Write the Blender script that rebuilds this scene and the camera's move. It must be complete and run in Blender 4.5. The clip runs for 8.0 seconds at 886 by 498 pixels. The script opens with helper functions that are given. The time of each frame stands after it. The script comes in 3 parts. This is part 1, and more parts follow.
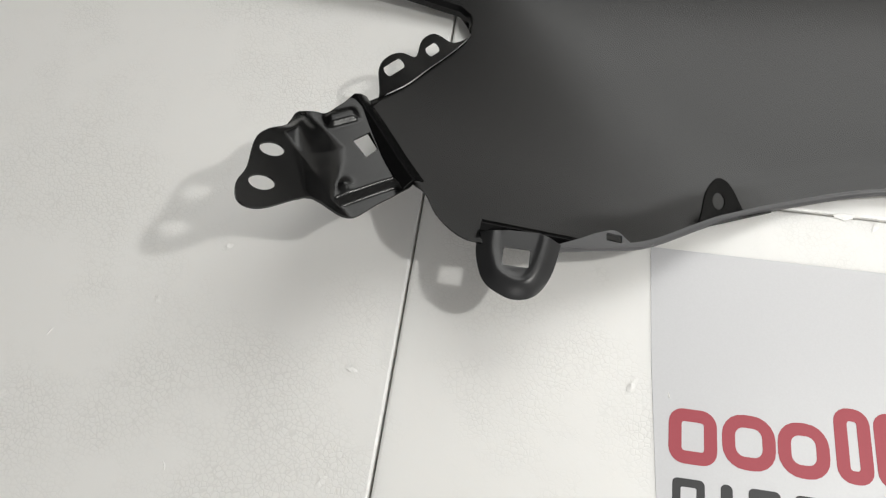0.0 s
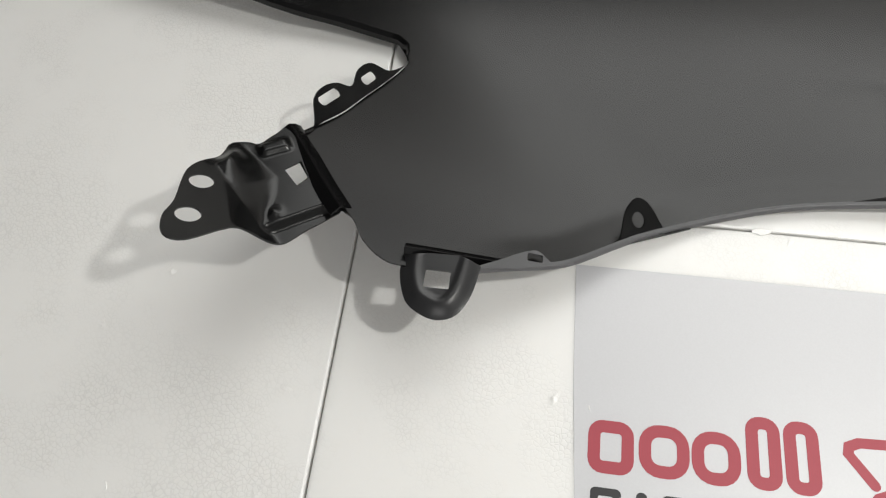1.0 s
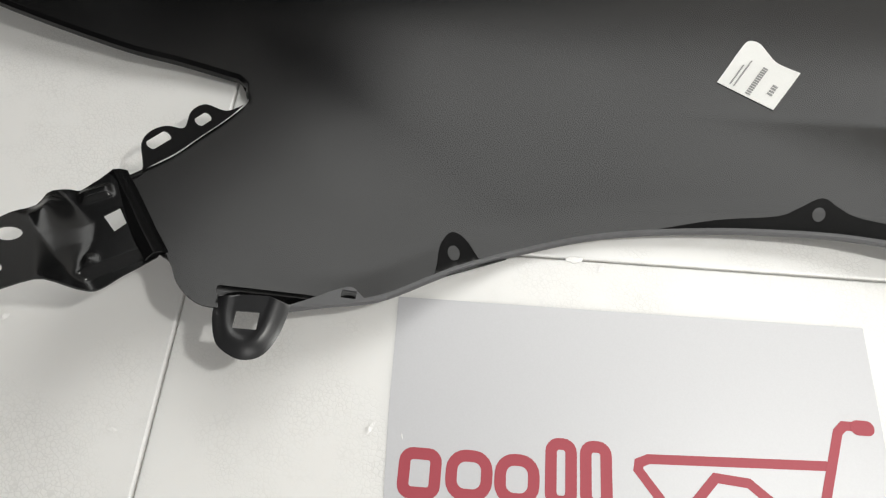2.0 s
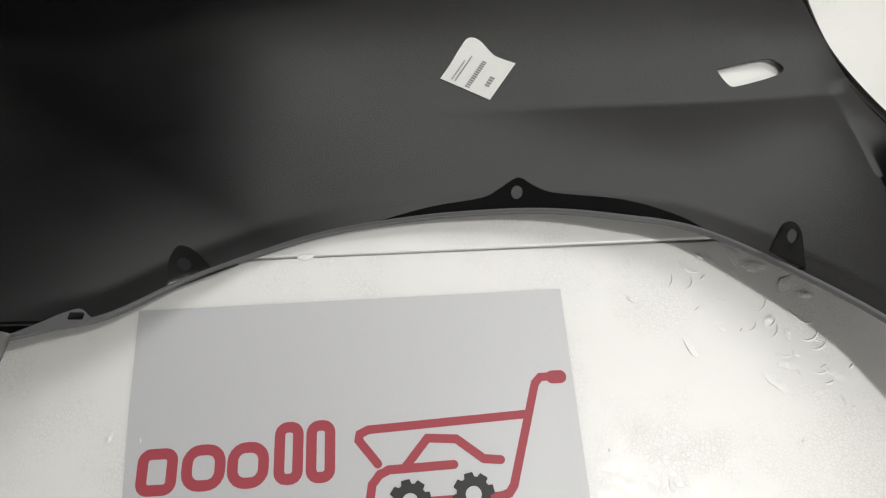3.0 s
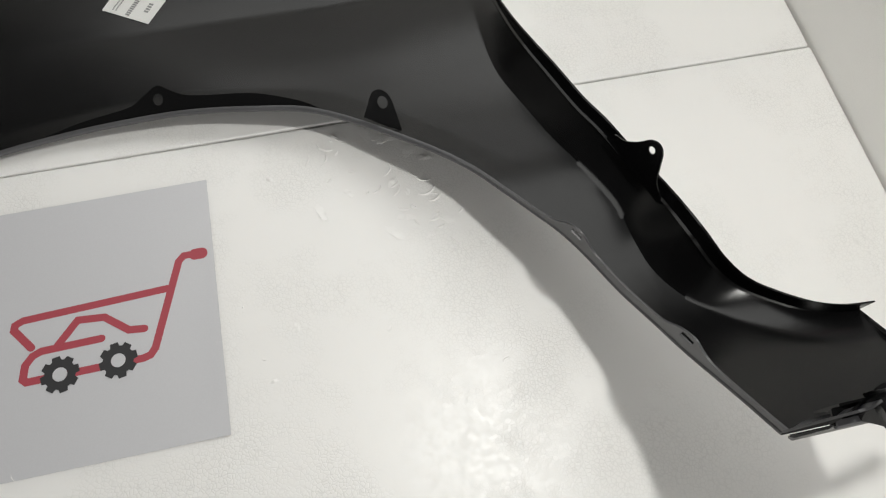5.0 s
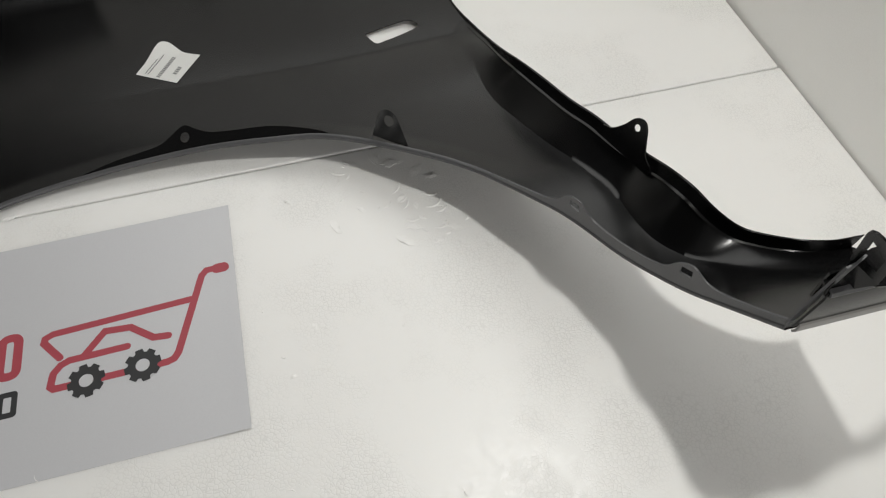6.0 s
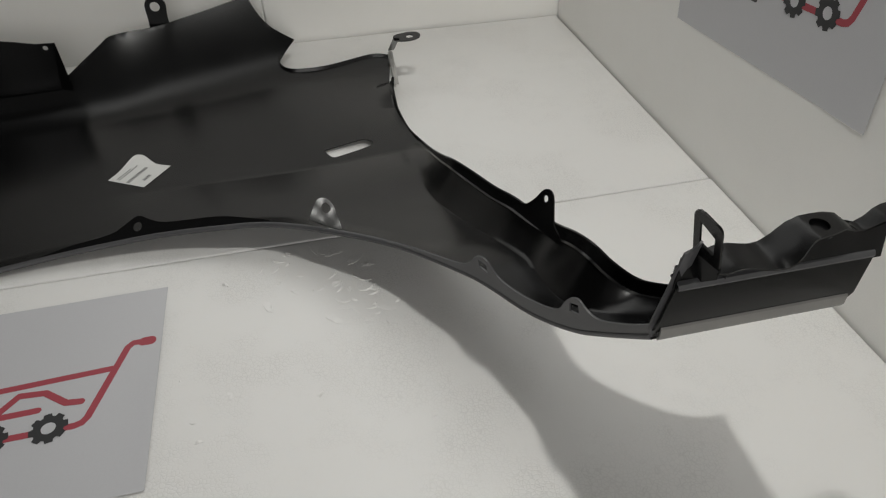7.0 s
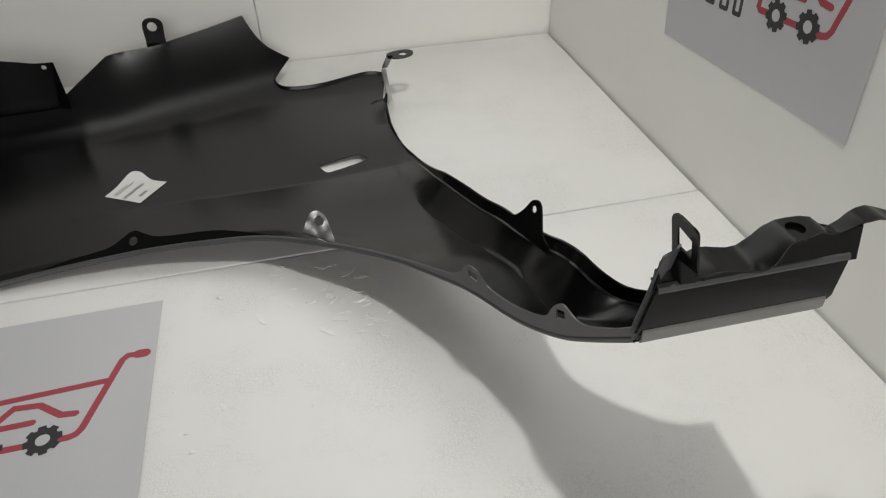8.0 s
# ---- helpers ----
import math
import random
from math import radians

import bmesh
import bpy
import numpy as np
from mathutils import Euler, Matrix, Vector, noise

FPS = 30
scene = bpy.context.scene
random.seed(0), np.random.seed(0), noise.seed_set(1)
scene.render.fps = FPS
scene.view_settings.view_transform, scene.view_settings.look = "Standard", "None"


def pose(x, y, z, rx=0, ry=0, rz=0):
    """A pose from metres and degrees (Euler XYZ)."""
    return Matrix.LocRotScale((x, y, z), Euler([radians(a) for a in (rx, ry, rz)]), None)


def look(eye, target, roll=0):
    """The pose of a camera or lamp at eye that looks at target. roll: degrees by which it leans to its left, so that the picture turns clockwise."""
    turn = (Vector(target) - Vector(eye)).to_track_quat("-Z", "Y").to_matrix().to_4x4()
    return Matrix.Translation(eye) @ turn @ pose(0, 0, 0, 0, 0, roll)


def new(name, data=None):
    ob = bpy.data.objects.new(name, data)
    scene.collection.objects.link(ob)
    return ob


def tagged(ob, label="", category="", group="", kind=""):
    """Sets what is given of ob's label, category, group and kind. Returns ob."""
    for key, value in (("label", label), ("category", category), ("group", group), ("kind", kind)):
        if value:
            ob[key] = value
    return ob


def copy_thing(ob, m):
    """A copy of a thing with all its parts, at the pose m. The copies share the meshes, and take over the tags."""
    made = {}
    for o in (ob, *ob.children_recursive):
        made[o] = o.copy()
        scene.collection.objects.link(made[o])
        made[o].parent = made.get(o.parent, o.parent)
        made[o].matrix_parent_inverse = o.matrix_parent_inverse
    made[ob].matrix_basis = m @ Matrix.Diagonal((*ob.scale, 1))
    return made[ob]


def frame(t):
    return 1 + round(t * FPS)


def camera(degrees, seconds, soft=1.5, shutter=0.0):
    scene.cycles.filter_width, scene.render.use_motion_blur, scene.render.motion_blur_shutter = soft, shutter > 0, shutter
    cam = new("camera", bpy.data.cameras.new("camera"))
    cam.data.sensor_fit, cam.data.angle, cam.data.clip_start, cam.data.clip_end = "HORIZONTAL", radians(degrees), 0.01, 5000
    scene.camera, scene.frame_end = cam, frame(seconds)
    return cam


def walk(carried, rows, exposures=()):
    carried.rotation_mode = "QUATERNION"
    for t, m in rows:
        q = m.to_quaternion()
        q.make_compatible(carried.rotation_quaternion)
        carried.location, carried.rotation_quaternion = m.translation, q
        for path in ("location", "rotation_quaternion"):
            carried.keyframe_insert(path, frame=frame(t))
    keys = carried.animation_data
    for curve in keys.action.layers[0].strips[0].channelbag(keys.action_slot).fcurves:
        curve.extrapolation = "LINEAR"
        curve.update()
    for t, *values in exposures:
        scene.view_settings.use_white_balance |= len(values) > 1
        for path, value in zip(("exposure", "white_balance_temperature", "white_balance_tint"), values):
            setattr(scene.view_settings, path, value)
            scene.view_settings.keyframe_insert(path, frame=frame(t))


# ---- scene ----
cam = camera(66.2, 8.0, soft=1.2)
PATH = [
    (0, (0.015, 0.007, 0.375), (-0.175, 0.83, -1.437), -4.4),
    (0.5, (0.026, 0.011, 0.382), (-0.166, 0.838, -1.429), -5.0),
    (1, (0.057, 0.014, 0.393), (-0.136, 0.855, -1.411), -5.5),
    (1.2, (0.084, 0.016, 0.401), (-0.139, 0.854, -1.401), -7.4),
    (2.3, (0.173, 0.04, 0.429), (0.152, 0.897, -1.377), 1.7),
    (2.5, (0.199, 0.034, 0.441), (0.218, 0.89, -1.367), 2.8),
    (3, (0.29, 0.027, 0.457), (0.389, 0.857, -1.36), 4.1),
    (3.5, (0.394, 0.008, 0.462), (0.566, 0.811, -1.362), 6.7),
    (4, (0.46, -0.027, 0.467), (0.673, 0.76, -1.359), 5.4),
    (4.5, (0.505, -0.065, 0.485), (0.743, 0.701, -1.346), 6.0),
    (4.7, (0.514, -0.081, 0.49), (0.749, 0.668, -1.349), 6.0),
    (5.8, (0.49, -0.165, 0.494), (0.778, 0.792, -1.238), 3.1),
    (6, (0.491, -0.2, 0.465), (0.762, 0.896, -1.186), -0.6),
    (6.5, (0.521, -0.252, 0.433), (0.856, 1.181, -0.922), -0.4),
    (7, (0.547, -0.289, 0.413), (0.864, 1.21, -0.872), -1.3),
    (7.5, (0.556, -0.301, 0.413), (0.861, 1.241, -0.825), -2.8),
    (8, (0.551, -0.3, 0.413), (0.88, 1.232, -0.83), -1.6),
]
walk(cam, [(t, look(eye, target, roll)) for t, eye, target, roll in PATH], [(0.0, -0.2), (1.2, -0.18), (2.5, -0.18), (3.0, -0.6), (3.5, -0.62), (4.0, -0.78), (4.5, -0.8), (6.0, -0.93), (6.5, -1.12), (7.0, -1.36), (7.5, -1.5), (8.0, -1.12)])

# ---- light ----
world = bpy.data.worlds.new("room")
scene.world = world
world.use_nodes = True
world.node_tree.nodes["Background"].inputs[0].default_value = (1.0, 0.99, 0.95, 1)
world.node_tree.nodes["Background"].inputs[1].default_value = 0.25


def lamp(name, kind, place, target, power, colour, **sizes):
    data = bpy.data.lights.new(name, kind)
    data.energy, data.color = power, colour
    for key, value in sizes.items():
        if key == "radius":
            data.shadow_soft_size = value
        elif key == "wide":
            data.shape, data.size = "RECTANGLE", value
        elif key == "deep":
            data.size_y = value
        elif key == "cone":
            data.spot_size, data.spot_blend = value, 1.0
    ob = new(name, data)
    ob.matrix_world = look(place, target)
    return ob


# the work lamp over the bench, the wide panel overhead beyond the back wall
lamp("work_lamp", "SPOT", (0.74, 0.06, 1.0), (0.66, 0.10, 0), 30, (1.0, 0.992, 0.945), radius=0.024, cone=radians(145))
lamp("ceiling_panel", "AREA", (0.92, 2.10, 1.80), (0.92, 2.099, 0), 66, (1.0, 1.0, 0.97), wide=2.45, deep=2.2)
# unseen fill from the open front, added to brighten the foam walls
lamp("front_fill", "AREA", (0.30, -2.4, 1.05), (0.6, 0.4, 0.15), 46, (1.0, 0.985, 0.96), wide=1.6, deep=0.9)


# ---- materials ----
def material(name, colour, rough=0.5, metal=0.0, spec=0.5):
    m = bpy.data.materials.new(name)
    m.use_nodes = True
    b = m.node_tree.nodes["Principled BSDF"]
    b.inputs["Base Color"].default_value = (*colour, 1)
    b.inputs["Roughness"].default_value = rough
    b.inputs["Metallic"].default_value = metal
    b.inputs["Specular IOR Level"].default_value = spec
    return m, m.node_tree, b


def add(tree, kind, **values):
    n = tree.nodes.new(kind)
    for key, value in values.items():
        n.inputs[key.replace("_", " ")].default_value = value
    return n


def place_coords(tree):
    return tree.nodes.new("ShaderNodeNewGeometry").outputs["Position"]


def ramp(tree, source, lo, hi, a, b):
    r = tree.nodes.new("ShaderNodeMapRange")
    r.inputs["From Min"].default_value, r.inputs["From Max"].default_value = lo, hi
    r.inputs["To Min"].default_value, r.inputs["To Max"].default_value = a, b
    tree.links.new(source, r.inputs["Value"])
    return r.outputs["Result"]


def mix(tree, fac, a, b):
    n = tree.nodes.new("ShaderNodeMix")
    n.data_type = "RGBA"
    for i, v in ((6, a), (7, b)):
        if isinstance(v, tuple):
            n.inputs[i].default_value = (*v, 1)
        else:
            tree.links.new(v, n.inputs[i])
    tree.links.new(fac, n.inputs[0])
    return n.outputs[2]


def bump(tree, b, height, strength, distance):
    n = add(tree, "ShaderNodeBump", Strength=strength, Distance=distance)
    tree.links.new(height, n.inputs["Height"])
    tree.links.new(n.outputs[0], b.inputs["Normal"])
    return n


def foam_material(name, colour, deep=0.4, joints=1.0):
    """White expanded polystyrene: pressed beads, smudges, sparse grey specks."""
    m, t, b = material(name, colour, 0.48, 0, 1.0)
    b.inputs["IOR"].default_value = 1.6
    b.inputs["Subsurface Weight"].default_value = deep
    b.inputs["Subsurface Radius"].default_value = (1.0, 0.97, 0.94)
    b.inputs["Subsurface Scale"].default_value = 0.018
    pos = place_coords(t)
    beads = add(t, "ShaderNodeTexVoronoi", Scale=340.0)
    cells = add(t, "ShaderNodeTexVoronoi", Scale=340.0)
    cells.feature = "DISTANCE_TO_EDGE"
    big = add(t, "ShaderNodeTexNoise", Scale=9.0, Detail=5.0, Roughness=0.6)
    fine = add(t, "ShaderNodeTexNoise", Scale=420.0, Detail=3.0)
    spots = add(t, "ShaderNodeTexVoronoi", Scale=9.0)
    for n in (beads, cells, big, fine, spots):
        t.links.new(pos, n.inputs["Vector"])
    edge = ramp(t, cells.outputs["Distance"], 0.0, 0.14, 0.0, 1.0)
    smudge = ramp(t, big.outputs[0], 0.38, 0.72, 0.0, 0.12)
    c1 = mix(t, smudge, colour, tuple(v * f for v, f in zip(colour, (0.86, 0.85, 0.82))))
    worn_at = ramp(t, big.outputs[0], 0.46, 0.60, 0.0, 1.0)
    dirt = ramp(t, spots.outputs["Distance"], 0.006, 0.016, 0.4, 0.0)
    c2 = mix(t, dirt, c1, (0.42, 0.40, 0.37))
    groove = t.nodes.new("ShaderNodeMath")
    groove.operation = "MULTIPLY"
    t.links.new(ramp(t, cells.outputs["Distance"], 0.0, 0.10, 0.22 * joints, 0.0), groove.inputs[0])
    t.links.new(worn_at, groove.inputs[1])
    c3 = mix(t, groove.outputs[0], c2, (0.40, 0.39, 0.37))
    t.links.new(c3, b.inputs["Base Color"])
    shade = t.nodes.new("ShaderNodeSeparateColor")
    t.links.new(beads.outputs["Color"], shade.inputs[0])
    t.links.new(ramp(t, shade.outputs[0], 0.0, 1.0, 0.40, 0.54), b.inputs["Roughness"])
    mixh = t.nodes.new("ShaderNodeMath")
    mixh.operation = "MULTIPLY_ADD"
    t.links.new(fine.outputs[0], mixh.inputs[0])
    mixh.inputs[1].default_value = 0.10
    worn = t.nodes.new("ShaderNodeMath")
    worn.operation = "MULTIPLY"
    t.links.new(edge, worn.inputs[0])
    t.links.new(ramp(t, big.outputs[0], 0.47, 0.60, 0.02, 0.7 * joints), worn.inputs[1])
    t.links.new(worn.outputs[0], mixh.inputs[2])
    bump(t, b, mixh.outputs[0], 0.30, 0.0007)
    return m


def coat_material(name, colour, rough, spec=0.5):
    """Black electro-coat primer on pressed steel: faint orange peel, dust and rubbed patches."""
    m, t, b = material(name, colour, rough, 0, spec)
    pos = place_coords(t)
    peel = add(t, "ShaderNodeTexNoise", Scale=700.0, Detail=2.0)
    cloud = add(t, "ShaderNodeTexNoise", Scale=14.0, Detail=6.0, Roughness=0.65)
    dust = add(t, "ShaderNodeTexVoronoi", Scale=38.0)
    for n in (peel, cloud, dust):
        t.links.new(pos, n.inputs["Vector"])
    t.links.new(ramp(t, cloud.outputs[0], 0.3, 0.75, rough - 0.025, rough + 0.04), b.inputs["Roughness"])
    c = mix(t, ramp(t, cloud.outputs[0], 0.35, 0.8, 0.0, 0.6), colour, tuple(v * 1.5 for v in colour))
    t.links.new(mix(t, ramp(t, dust.outputs["Distance"], 0.006, 0.011, 0.35, 0.0), c, (0.2, 0.19, 0.17)), b.inputs["Base Color"])
    bump(t, b, peel.outputs[0], 0.05, 0.0003)
    return m


def print_material(name, colour, rough, spec=0.4, ior=1.5):
    m, t, b = material(name, colour, rough, 0, spec)
    b.inputs["IOR"].default_value = ior
    n = add(t, "ShaderNodeTexNoise", Scale=900.0, Detail=4.0)
    t.links.new(place_coords(t), n.inputs["Vector"])
    c = mix(t, ramp(t, n.outputs[0], 0.3, 0.7, 0.0, 1.0), colour, tuple(v * 0.96 for v in colour))
    t.links.new(c, b.inputs["Base Color"])
    return m


FOAM = foam_material("foam", (0.83, 0.82, 0.80))
FOAM_WALL = foam_material("foam_wall", (0.86, 0.85, 0.82), joints=0.2)
FOAM_CRUMB = foam_material("foam_crumb", (0.85, 0.84, 0.82), 0.0)
PAPER = print_material("paper", (0.53, 0.53, 0.55), 0.5, 1.0, 1.7)
RED = print_material("red_print", (0.38, 0.06, 0.08), 0.55, 0.45)
INK = print_material("dark_print", (0.035, 0.035, 0.037), 0.5)
LABEL = print_material("label_paper", (0.74, 0.74, 0.72), 0.6)
LABEL_INK = print_material("label_ink", (0.28, 0.28, 0.28), 0.6)
SKIN = coat_material("coat_skin", (0.0036, 0.0036, 0.0038), 0.24, 0.36)
SATIN = coat_material("coat_satin", (0.016, 0.016, 0.017), 0.34, 0.5)
# black coat with a greyer base: sheen of turned edges put into the colour
EDGE_SHEEN = coat_material("coat_edge_sheen", (0.062, 0.062, 0.065), 0.45, 0.5)
COAT = coat_material("coat_bracket", (0.003, 0.003, 0.0032), 0.22, 0.27)
HEM = coat_material("pale_hem", (0.20, 0.195, 0.185), 0.5)
# pale base colour stands in for the white wall mirrored in the tip
GLINT = coat_material("glint_strip", (0.42, 0.41, 0.39), 0.5)
BENCH, _t, _b = material("bench_top", (0.16, 0.14, 0.12), 0.7)


# ---- mesh helpers ----
def smoothstep(a, b, v):
    u = min(1.0, max(0.0, (v - a) / (b - a)))
    return u * u * (3 - 2 * u)


def along(points, n=8, closed=False):
    """A smooth curve through the points, n steps to each span."""
    p = [Vector(q) for q in points]
    out, k = [], len(p)
    for i in range(k if closed else k - 1):
        a, b, c, d = (p[(i + j) % k] if closed else p[min(k - 1, max(0, i + j))] for j in (-1, 0, 1, 2))
        for s in range(n):
            u = s / n
            out.append(0.5 * (2 * b + (c - a) * u + (2 * a - 5 * b + 4 * c - d) * u * u + (3 * b - a - 3 * c + d) * u ** 3))
    if not closed:
        out.append(p[-1])
    return out


def inside(poly, pts):
    x, y = pts[:, 0], pts[:, 1]
    hit = np.zeros(len(pts), bool)
    q = np.array(poly)
    for (x0, y0), (x1, y1) in zip(q, np.roll(q, -1, 0)):
        if y0 == y1:
            continue
        cross = (y0 > y) != (y1 > y)
        hit ^= cross & (x < (x1 - x0) * (y - y0) / (y1 - y0) + x0)
    return hit


def thicken(verts, faces, thick):
    """A closed shell of the given thickness behind an open sheet."""
    bm = bmesh.new()
    top = [bm.verts.new(v) for v in verts]
    for f in faces:
        try:
            bm.faces.new([top[i] for i in f])
        except ValueError:
            pass
    loose = [v for v in bm.verts if not v.link_faces]
    bmesh.ops.delete(bm, geom=loose, context="VERTS")
    bm.normal_update()
    top = list(bm.verts)
    front = list(bm.faces)
    rim = [e for e in bm.edges if len(e.link_faces) == 1]
    low = {v: bm.verts.new(v.co - v.normal * thick) for v in top}
    for f in front:
        bm.faces.new([low[v] for v in reversed(f.verts)])
    for e in rim:
        loop = next(l for l in e.link_loops)
        a, b = loop.vert, loop.link_loop_next.vert
        bm.faces.new((b, a, low[a], low[b]))
    for f in bm.faces:
        f.smooth = True
    bm.normal_update()
    for e in bm.edges:
        if len(e.link_faces) == 2 and e.calc_face_angle(0) > 0.7:
            e.smooth = False
    return bm


from mathutils.geometry import delaunay_2d_cdt


def sheet(outline, holes=(), step=0.006, fn=None, thick=0.0012, rows=(), clear=0.0):
    """A pressed sheet: an outline in the plane with holes, shaped by fn(x, y) -> place; rows of points follow its pressed folds."""
    loops = [[Vector((p[0], p[1])) for p in l] for l in (outline, *holes)]
    pts, edges = [], []
    for l in loops:
        k = len(pts)
        pts += l
        edges += [(k + i, k + (i + 1) % len(l)) for i in range(len(l))]
    q = np.array([tuple(p) for p in loops[0]])
    (x0, y0), (x1, y1) = q.min(0), q.max(0)
    if step:
        gx, gy = np.meshgrid(np.arange(x0, x1, step), np.arange(y0, y1, step * 0.866))
        gx = gx + (np.arange(gx.shape[0]) % 2)[:, None] * step / 2
        g = np.stack([gx.ravel(), gy.ravel()], 1)
        keep = inside(loops[0], g)
        for l in loops[1:]:
            keep &= ~inside(l, g)
        g = g[keep]
        rim = np.array([tuple(p) for p in pts])
        near = np.array([np.min(np.hypot(*(rim - p).T)) for p in g]) if len(g) else np.array([])
        g = g[near > step * 0.45] if len(g) else g
        if len(rows):
            r = np.array(rows)
            r = r[inside(loops[0], r)]
            r = r[np.array([np.min(np.hypot(*(rim - p).T)) for p in r]) > 0.0022]
            g = g[np.array([np.min(np.hypot(*(r - p).T)) for p in g]) > clear]
            g = np.concatenate([g, r])
        pts = pts + [Vector((float(a), float(b))) for a, b in g]
    v, _, f, *_ = delaunay_2d_cdt(pts, edges, [], 0, 1e-6)
    mid = np.array([tuple((v[a] + v[b] + v[c]) / 3) for a, b, c in f])
    keep = inside(loops[0], mid)
    for l in loops[1:]:
        keep &= ~inside(l, mid)
    faces = [t for t, k in zip(f, keep) if k]
    fn = fn or (lambda x, y: (x, y, 0))
    area = sum((v[b] - v[a]).cross(v[c] - v[a]) for a, b, c in faces)
    if area < 0:
        faces = [t[::-1] for t in faces]
    return thicken([Vector(fn(p.x, p.y)) for p in v], faces, thick)


def loft(rows, thick=0.0012):
    """A sheet through rows of places, all of one length."""
    n = len(rows[0])
    faces = [(i * n + j, i * n + j + 1, (i + 1) * n + j + 1, (i + 1) * n + j) for i in range(len(rows) - 1) for j in range(n - 1)]
    return thicken([v for r in rows for v in r], faces, thick)


def box(x0, y0, z0, x1, y1, z1, bevel=0.0, seg=2):
    bm = bmesh.new()
    bmesh.ops.create_cube(bm, size=1, matrix=Matrix.LocRotScale(((x0 + x1) / 2, (y0 + y1) / 2, (z0 + z1) / 2), None, (x1 - x0, y1 - y0, z1 - z0)))
    if bevel:
        bmesh.ops.bevel(bm, geom=list(bm.edges), offset=bevel, segments=seg, profile=0.5, affect="EDGES")
    return bm


def part(name, bm, mat, parent=None, label=""):
    me = bpy.data.meshes.new(name)
    bm.to_mesh(me)
    bm.free()
    me.materials.append(mat)
    ob = new(name, me)
    ob.parent = parent
    if label:
        tagged(ob, label)
    return ob


def ring(x, y, r, n=20, sx=1.0, sy=1.0, turn=0.0):
    c, s = math.cos(turn), math.sin(turn)
    out = []
    for i in range(n):
        a = 2 * math.pi * i / n
        u, v = r * sx * math.cos(a), r * sy * math.sin(a)
        out.append((x + c * u - s * v, y + s * u + c * v))
    return out


def rounded(x0, y0, x1, y1, r, n=5):
    out = []
    for cx, cy, a in ((x1 - r, y0 + r, -90), (x1 - r, y1 - r, 0), (x0 + r, y1 - r, 90), (x0 + r, y0 + r, 180)):
        for i in range(n + 1):
            q = radians(a + 90 * i / n)
            out.append((cx + r * math.cos(q), cy + r * math.sin(q)))
    return out


def turned(pts, m):
    return [tuple((m @ Vector((p[0], p[1], 0)))[:2]) for p in pts]


# ---- bench and foam booth ----
WALL_X, WALL_Y, SEAM_Y, SEAM_X = 0.9545, 0.7185, 0.2365, -0.0410
bench = tagged(part("floor", box(-1.2, -1.2, -0.06, 1.02, 0.80, -0.0225), BENCH), "dark bench top under the white foam boards", "floor", kind="structure")


def board(name, x0, y0, z0, x1, y1, z1, mat, parent=None, bevel=0.0016):
    bm = box(x0, y0, z0, x1, y1, z1, bevel)
    for v in bm.verts:  # the long joint runs slightly askew
        if abs(v.co.x - SEAM_X) < 0.004 and mat is FOAM:
            v.co.x -= 0.013 * (v.co.y - 0.10)
        if abs(v.co.y - SEAM_Y) < 0.008 and mat is FOAM:
            v.co.y += 0.0075 * (v.co.x - 0.60)
    return part(name, bm, mat, parent)


G = 0.0007
board("board", -1.15, -1.15, -0.022, SEAM_X - G, WALL_Y - 0.002, 0, FOAM, bench)
board("board", SEAM_X + G, -1.15, -0.022, WALL_X - 0.002, SEAM_Y - G, 0, FOAM, bench)
board("board", SEAM_X + G, SEAM_Y + G, -0.022, WALL_X - 0.003, WALL_Y - 0.003, 0, FOAM, bench)
wall_r = board("wall_right", WALL_X, -1.15, -0.022, WALL_X + 0.025, WALL_Y - 0.001, 0.45, FOAM_WALL, bevel=0.002)
tagged(wall_r, "white polystyrene foam side wall of the booth", "wall", kind="structure")
wall_b = board("wall_back", 0.5034, WALL_Y, -0.022, WALL_X + 0.025, WALL_Y + 0.025, 0.32, FOAM_WALL, bevel=0.002)
tagged(wall_b, "white polystyrene foam back wall of the booth", "wall", kind="structure")
wall_c = board("wall_back", -1.15, WALL_Y + 0.001, -0.022, 0.503, WALL_Y + 0.026, 0.32, FOAM_WALL, bevel=0.002)
tagged(wall_c, "white polystyrene foam back wall of the booth", "wall", kind="structure")


# dents, torn beads and scuffs on the boards
def scuff(x, y, size, turn, depth=0.0007):
    c, n = [], 11
    for k in range(n):
        a = 2 * math.pi * k / n
        r = size * (1 + 0.35 * random.uniform(-1, 1))
        c.append((x + r * math.cos(a) * math.cos(turn) - 0.45 * r * math.sin(a) * math.sin(turn), y + r * math.cos(a) * math.sin(turn) + 0.45 * r * math.sin(a) * math.cos(turn)))
    lift = lambda px, py: (px, py, 0.0002 + depth * max(0.0, 1 - math.hypot(px - x, py - y) / size) * (0.4 + 0.6 * noise.noise(Vector((px * 400, py * 400, 1)))))
    part("scuff", sheet(c, (), size / 4, lift, 0.0003), FOAM_CRUMB, bench)


